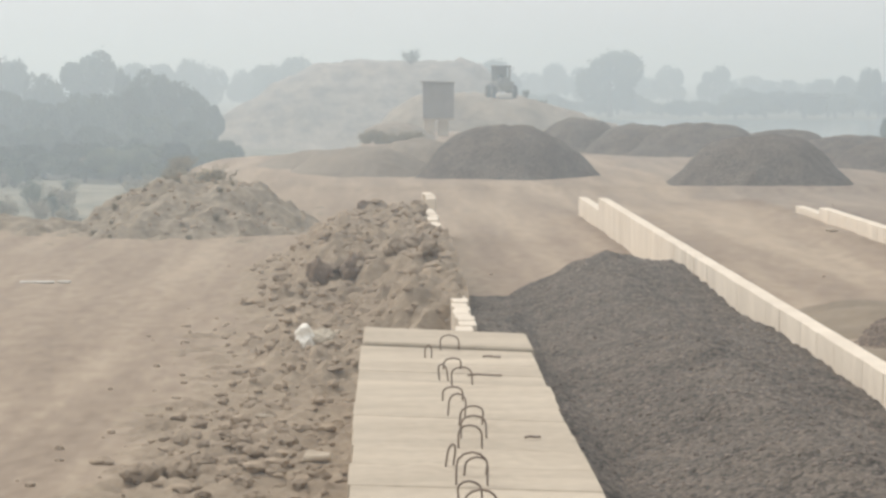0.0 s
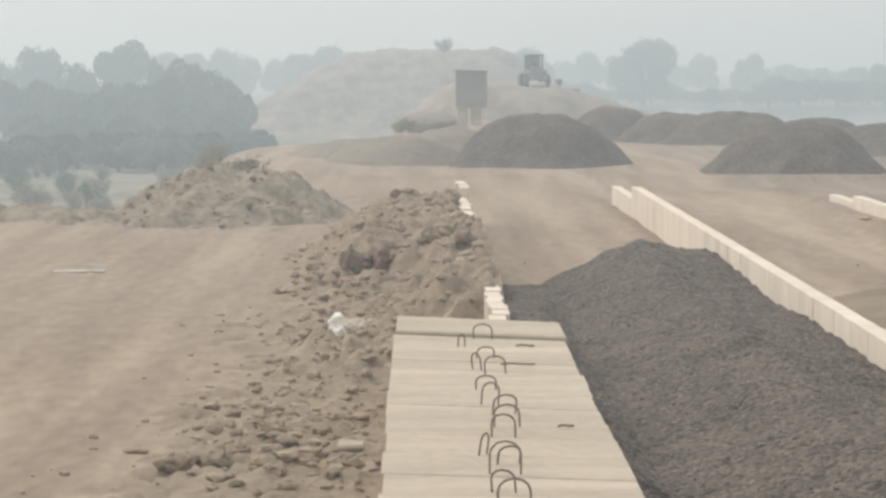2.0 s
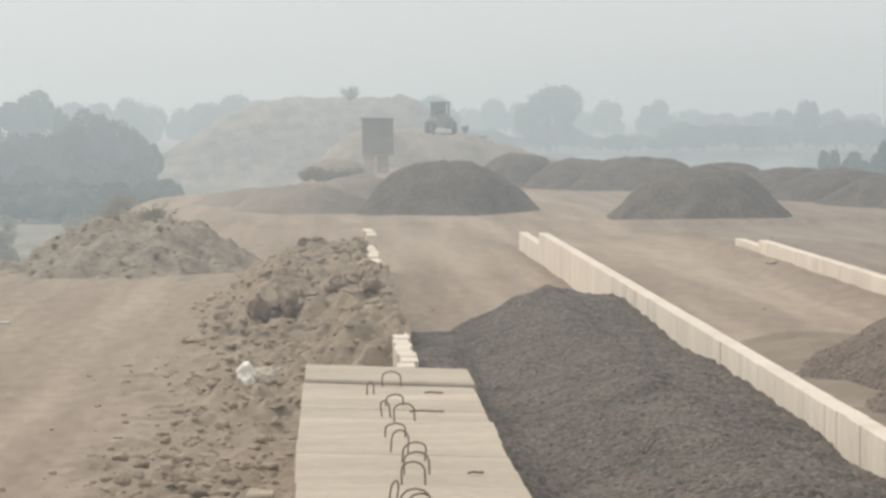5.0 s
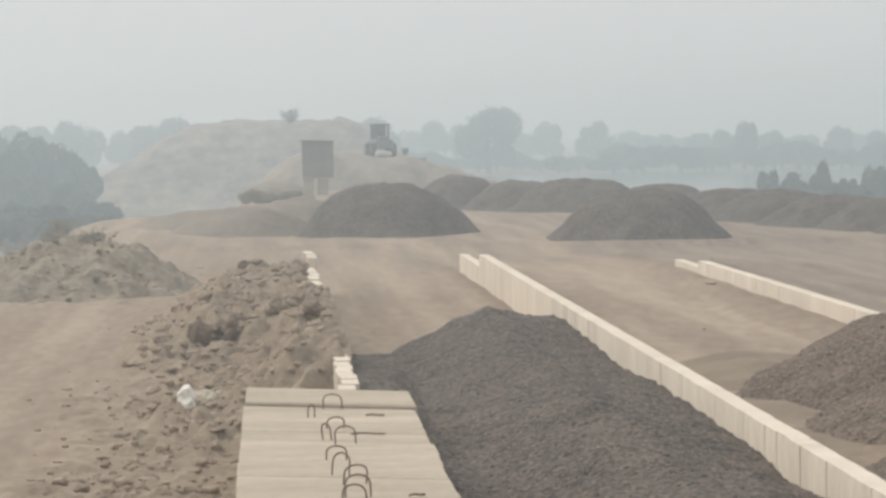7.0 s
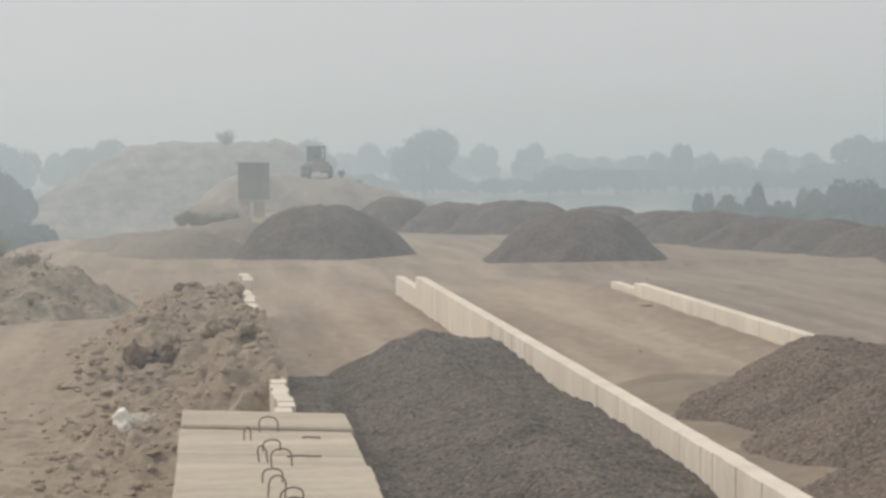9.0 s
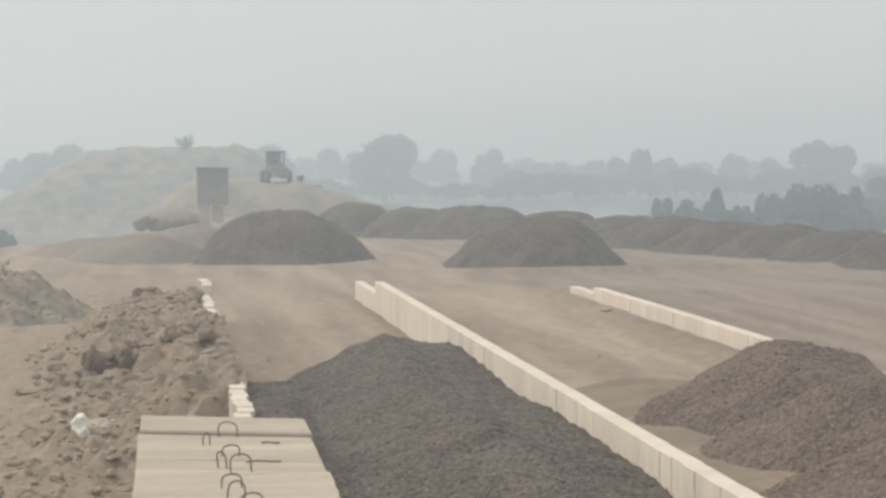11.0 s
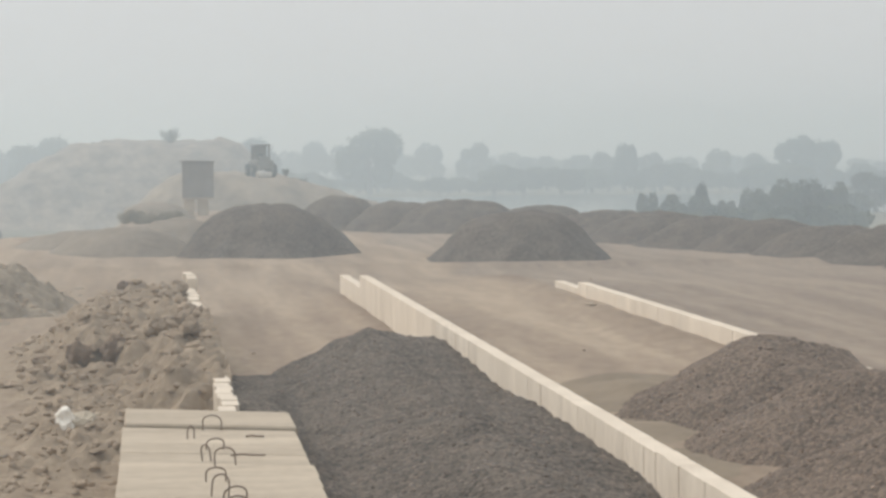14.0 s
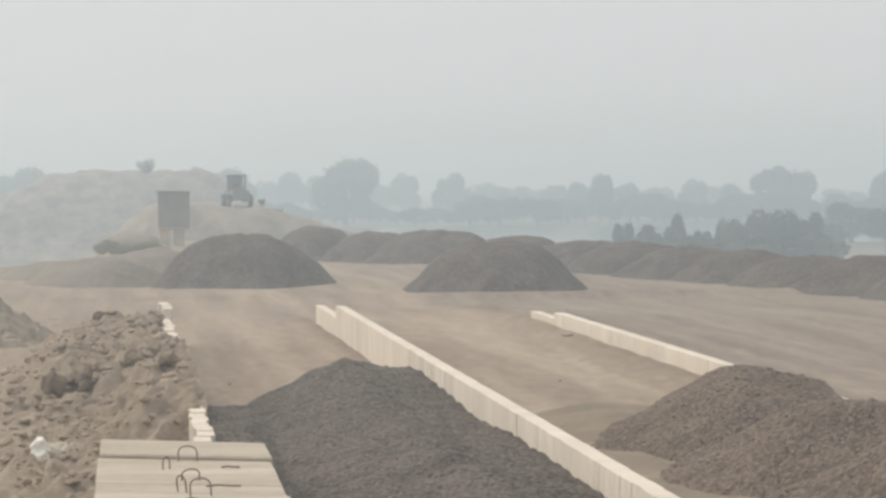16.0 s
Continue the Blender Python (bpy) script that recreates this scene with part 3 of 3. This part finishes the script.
def clod(x, y, s, seed, label="rough dry clod of brown soil", flat=0.7, material=None):
    bm = bmesh.new()
    bmesh.ops.create_icosphere(bm, subdivisions=2 if s < 0.17 else 3, radius=1)
    off = Vector((seed * 3.1, seed * 1.7, 0))
    for v in bm.verts:
        k = 1 + 0.55 * noise.fractal(v.co * 1.1 + off, 0.8, 2.1, 4)
        v.co = Vector((v.co.x * 1.1 * k, v.co.y * k, v.co.z * flat * k)) * s
    bmesh.ops.transform(bm, matrix=Matrix.Rotation(seed * 2.4, 4, "Z"), verts=bm.verts)
    ob = part("soil_clod", bm, material or CLOD, None, label)
    ob.location = (x, y, on_soil(x, y) + s * 0.25)
    return tagged(ob, label, "soil clod", "clods round the wall")


for k, (x, y, s, fl) in enumerate(((-1.35, 61.5, 0.2, 0.6), (-0.75, 61.2, 0.24, 0.6), (1.05, 67, 0.3, 0.9), (0.75, 63.5, 0.34, 1.1), (0.2, 62, 0.25, 0.9),
                                   (0.9, 79, 0.25, 0.9), (0.9, 57, 0.26, 0.8), (0.3, 58, 0.2, 0.7), (-0.3, 57.5, 0.22, 0.8), (0.05, 46.5, 0.2, 0.6), (-3.3, 60, 0.22, 0.6), (-2.5, 62.5, 0.26, 0.5),
                                   (-2.3, 36.0, 0.22, 0.6), (-2.1, 37.2, 0.16, 0.7), (-2.85, 34.8, 0.24, 0.7), (-1.6, 35.8, 0.15, 0.6), (-1.1, 36, 0.14, 0.6), (-2.6, 41, 0.2, 0.5), (-2.55, 47, 0.17, 0.5),
                                   (-1.2, 43.0, 0.14, 0.5), (-3.0, 40, 0.13, 0.6), (-1.9, 39.0, 0.14, 0.6), (-1.5, 50, 0.15, 0.5))):
    clod(x, y, s, k + 1, flat=fl)
for k in range(26):
    x, y = -0.7 - abs(rnd.gauss(0, 1.3)), rnd.uniform(33, 46)
    clod(x, y, rnd.uniform(0.07, 0.14), k + 40, flat=rnd.uniform(0.5, 0.9))
# the broken crust close beside the wall
for k in range(80):
    x, y = rnd.gauss(-2.3, 0.62), rnd.uniform(32.5, 41)
    if x < -0.6:
        clod(x, y, 0.06 + 0.11 * rnd.random() ** 1.6, k + 70, flat=rnd.uniform(0.35, 0.8))
for k, (x, y, s, fl) in enumerate(((-3.36, 34.5, 0.26, 0.7), (-2.4, 38.9, 0.2, 0.45), (-1.57, 35.1, 0.15, 0.5), (-2.82, 46.9, 0.17, 0.4), (-3.4, 41.0, 0.14, 0.5), (-2.4, 40.6, 0.14, 0.6), (-2.2, 35.9, 0.19, 0.5), (-2.0, 34.0, 0.18, 0.5))):
    clod(x, y, s, k + 160, flat=fl)
# three upright clods in a darker brown than the rest
for k, (x, y, s, fl) in enumerate(((-1.70, 61.0, 0.27, 1.35), (-0.84, 61.2, 0.29, 1.2), (-0.74, 80, 0.2, 1.3))):
    clod(x, y, s, k + 180, "dark brown clod of dug soil standing on end", fl, SOIL_DARK)


def stones_on(name, label, h, x0, x1, y0, y1, count, material, seed):
    rnd = random.Random(seed)
    places = []
    while len(places) < count:
        x, y = rnd.uniform(x0, x1), y0 + (y1 - y0) * rnd.random()
        z = h(x, y)
        if z > 0.02:
            places.append((x, y, ground_z(x, y) + z - 0.018, 0.018 + 0.03 * rnd.random() ** 1.5))
    tagged(lumps(name, places, material, seed), label, "crushed stone", kind="stuff")


stones_on("crushed_stone", "loose grey crushed stone lying on a heap", heap_a, 1.7, 6.9, 24, 64, 15000, STONE, 3)
stones_on("crushed_stone", "loose brownish crushed stone lying on a heap", heap_b, 7.5, 13.6, 28, 54, 9000, STONE_BROWN, 4)


# ---------------------------------------------------------------- things on the yard
def sack(x, y):
    root = tagged(new("sack"), "crumpled white woven sack lying on soil", "sack")
    for k, (dx, dy, sx, sy, sz, turn) in enumerate(((-0.2, 0, 0.17, 0.3, 0.27, 20), (0.13, -0.02, 0.32, 0.2, 0.2, -22))):
        bm = bmesh.new()
        bmesh.ops.create_icosphere(bm, subdivisions=4, radius=1)
        for v in bm.verts:
            f = 1 + 0.35 * noise.fractal(v.co * 1.4 + Vector((k * 5, 2, 1)), 0.9, 2, 4)
            v.co = Vector((v.co.x * sx, v.co.y * sy, max(v.co.z, -0.6) * sz)) * f
        bmesh.ops.transform(bm, matrix=pose(dx, dy, sz * 0.6, 0, 0, turn), verts=bm.verts)
        part(("body", "flap")[k], bm, (BAG, FLAP)[k], root, ("", "beige dirty flap of cloth")[k])
    root.location = (x, y, on_soil(x, y))
    return root


sack(-1.4, 48.3)
for x, y, w, d, turn in ((-9.35, 67.7, 0.46, 0.13, 4), (-8.62, 67.6, 0.17, 0.1, -8)):
    bm = box(bmesh.new(), -w, w, -d, d, 0, 0.04, 0.01)
    board = part("board", bm, WHITE, None)
    tagged(board, "white painted board lying flat on bare earth", "board", "boards on the earth")
    board.matrix_basis = pose(x, y, ground_z(x, y) + 0.01, 1.5, 0, turn)
for k, (x, y) in enumerate(((-1.02, 36.4), (-0.95, 50.5), (-2.0, 41.5), (13.2, 75.0))):
    bm = box(bmesh.new(), -0.2, 0.2, -0.16, 0.16, 0, 0.09, 0.03)
    for v in bm.verts:
        v.co += 0.05 * noise.noise_vector(v.co * 3 + Vector((k, 0, 0)))
    ob = part("concrete_chunk", bm, CONCRETE, None)
    tagged(ob, "broken pale chunk of concrete on the soil", "rubble", "concrete chunks")
    ob.matrix_basis = pose(x, y, on_soil(x, y) - 0.01, 4, 6, 40 * k)


def hut(x, y):
    root = tagged(new("hut"), "dark sheet-metal hut raised on pale piers", "hut")
    w, d, z0, z1 = 2.65, 2.6, 1.36, 4.55
    for px in (0.55, 1.75):
        for py in (0.5, d - 0.5):
            part("pier", box(bmesh.new(), px - 0.45, px + 0.45, py - 0.3, py + 0.3, -0.2, z0, 0.05), CONCRETE, root, "pale concrete pier")
    part("floor_slab", box(bmesh.new(), -0.05, w + 0.05, -0.05, d + 0.05, z0, z0 + 0.12, 0.01), CONCRETE, root)
    for k in range(13):
        x0 = k * w / 13
        part("wall_sheet", box(bmesh.new(), x0 + 0.006, x0 + w / 13 - 0.006, 0.0 if k % 2 else 0.03, 0.06, z0 + 0.12, z1, 0.004), SHEET, root)
    for x0 in (0.0, w - 0.06):
        part("side_wall", box(bmesh.new(), x0, x0 + 0.06, 0.07, d, z0 + 0.12, z1, 0.004), SHEET, root)
    part("back_wall", box(bmesh.new(), 0.07, w - 0.07, d - 0.06, d, z0 + 0.12, z1, 0.004), SHEET, root)
    part("band", box(bmesh.new(), 0.02, w - 0.02, -0.03, -0.005, z0 + 0.14, z0 + 0.9, 0.004), SHEET, root, "darker lower sheet")
    bm = box(bmesh.new(), -0.22, w + 0.08, -0.2, d + 0.2, z1 + 0.01, z1 + 0.12, 0.01)
    bmesh.ops.transform(bm, matrix=Matrix.Translation((0, 0, z1)) @ Matrix.Rotation(radians(1.5), 4, "Y") @ Matrix.Translation((0, 0, -z1)), verts=bm.verts)
    part("roof", bm, SHEET, root, "flat sheet roof that juts out")
    root.location = (x, y, base_z(x, y))
    return root


hut(2.95, 216)


def loader(x, y, z):
    root = tagged(new("loader"), "dark wheeled loader parked on the earth spur", "loader")
    part("body", box(bmesh.new(), -1.0, 1.0, -2.4, 1.6, 0.8, 1.9, 0.12), PAINT, root)
    part("bucket", box(bmesh.new(), -1.3, 0.5, -3.6, -2.7, 0.0, 0.6, 0.12), WHITE, root, "pale worn bucket")
    for sx in (-0.8, 0.8):
        bm = tube(bmesh.new(), [(sx, -2.9, 0.8), (sx, -1.6, 1.7), (sx, -0.6, 2.0)], 0.12, 8)
        part("lift_arm", bm, PAINT, root)
        for sy in (-1.5, 1.0):
            bm = bmesh.new()
            bmesh.ops.create_cone(bm, cap_ends=True, segments=24, radius1=0.75, radius2=0.75, depth=0.5)
            bmesh.ops.bevel(bm, geom=[e for e in bm.edges if abs(e.verts[0].co.z - e.verts[1].co.z) < 0.01], offset=0.1, segments=2, affect="EDGES")
            bmesh.ops.transform(bm, matrix=pose(sx * 1.5, sy, 0.75, 0, 90, 0), verts=bm.verts)
            wheel = part("wheel", bm, RUBBER, root)
            bm = bmesh.new()
            bmesh.ops.create_cone(bm, cap_ends=True, segments=16, radius1=0.36, radius2=0.3, depth=0.56)
            bmesh.ops.transform(bm, matrix=pose(sx * 1.5, sy, 0.75, 0, 90, 0), verts=bm.verts)
            part("rim", bm, PAINT, wheel)
        for sy in (-0.9, 0.7):
            part("cab_post", box(bmesh.new(), sx - 0.1, sx + 0.1, sy - 0.1, sy + 0.1, 1.9, 3.5, 0.02), PAINT, root)
    part("cab_back", box(bmesh.new(), -0.72, 0.72, 0.62, 0.7, 1.9, 3.5, 0.02), PAINT, root)
    part("bonnet", box(bmesh.new(), -0.62, 0.62, -2.3, -0.95, 1.9, 2.35, 0.1), PAINT, root)
    part("cab_seat", box(bmesh.new(), -0.35, 0.35, -0.3, 0.4, 1.9, 2.7, 0.1), RUBBER, root)
    part("cab_roof", box(bmesh.new(), -1.0, 1.0, -1.1, 0.9, 3.5, 3.75, 0.08), PAINT, root)
    root.matrix_basis = pose(x, y, z, 0, 0, 12)
    return root


loader(13.0, 294, base_z(13, 294) + spur(13, 294) - 0.05)


def shrub(x, y, z, h, seed, material, label):
    rnd = random.Random(seed)
    root = tagged(new("shrub"), label, "shrub", "dry shrubs")
    bm = bmesh.new()
    tips = []
    for k in range(11):
        a, lean = rnd.uniform(0, 6.28), rnd.uniform(0.1, 0.6)
        tip = Vector((math.cos(a) * lean * h, math.sin(a) * lean * h, h * rnd.uniform(0.6, 1)))
        tube(bm, [(0, 0, -0.1), tip * 0.5 + Vector((0, 0, 0.08 * h)), tip], [0.022 * h, 0.014 * h, 0.005 * h], 5)
        tips += [tip * q for q in (0.55, 0.75, 0.9, 1.0)]
    part("stem", bm, BARK, root)
    v, f = [], []
    for t in tips:
        for _ in range(22):
            d = t + Vector((rnd.gauss(0, 0.11), rnd.gauss(0, 0.11), rnd.gauss(0, 0.1))) * h
            u = Vector((rnd.gauss(0, 1), rnd.gauss(0, 1), rnd.gauss(0, 1))).normalized()
            w, sz, o = u.orthogonal().normalized(), 0.05 * h * rnd.uniform(0.6, 1.4), len(v)
            v += [d - u * sz, d + w * sz * 0.5, d + u * sz, d - w * sz * 0.5]
            f.append((o, o + 1, o + 2, o + 3))
    new("foliage", mesh_of("foliage", v, f, material)).parent = root
    root.location = (x, y, z)
    return root


DRY = rock("dry_weeds", (0.21, 0.18, 0.125), (0.38, 0.33, 0.24), 1.0, 6.0, 0.0, 0.01)
rnd = random.Random(33)
for k in range(46):
    y = rnd.uniform(94, 215)
    x = -0.066 * y - rnd.uniform(-0.2, 7) if k % 2 else rnd.uniform(-0.15, -0.07) * y
    shrub(x, y, base_z(x, y), rnd.uniform(0.5, 1.5), k + 50, DRY, "scrubby bush on the slope beside the yard")
for k in range(34):
    y = rnd.uniform(205, 330)
    x = rnd.uniform(-0.17, -0.07) * y
    shrub(x, y, base_z(x, y), rnd.uniform(1.2, 2.8), k + 120, LEAF if k % 2 else DRY, "scrubby bush on the plain below the yard")
for k in range(16):
    x, y = rnd.uniform(-12, -4.6), rnd.uniform(85, 92)
    shrub(x, y, on_soil(x, y) - 0.03, rnd.uniform(0.15, 0.3), k + 200, DRY, "dry weed growing on the rubble bank")
for k in range(24):
    x, y = -1.9 + 0.19 * k + rnd.uniform(-0.2, 0.2), 199 + 5 * math.sin(k * 2.2)
    shrub(x, y, ground_z(x, y) - 0.3, 0.7 + 0.6 * rnd.random(), k + 260, DRY, "dusty brush beside the raised hut")
for x in (16.0, 17.8):
    shrub(x, 294, base_z(x, 294) + spur(x, 294) - 0.05, 0.9, int(x * 10), LEAF, "small dark bush on the earth spur")
shrub(4.2, 455, base_z(4.2, 455) + hill(4.2, 455), 2.6, 90, LEAF, "lone bush on top of the embankment")

# bent reinforcing bars left on the broad wall
for x, y, length, turn in ((1.4, 36.86, 0.5, -8), (1.6, 39.25, 0.28, -10), (1.75, 30.6, 0.2, 12)):
    bm = tube(bmesh.new(), [(-length / 2, 0, 0), (-length / 6, 0.02, 0.012), (length / 5, -0.01, 0.004), (length / 2, 0.03, 0)], 0.016, 6)
    ob = part("steel_bar", bm, STEEL, None)
    tagged(ob, "short bent rusty steel bar on pale concrete", "steel bar", "bars on the wall")
    ob.matrix_basis = pose(x, y, TOP + 0.035, 0, 0, turn)
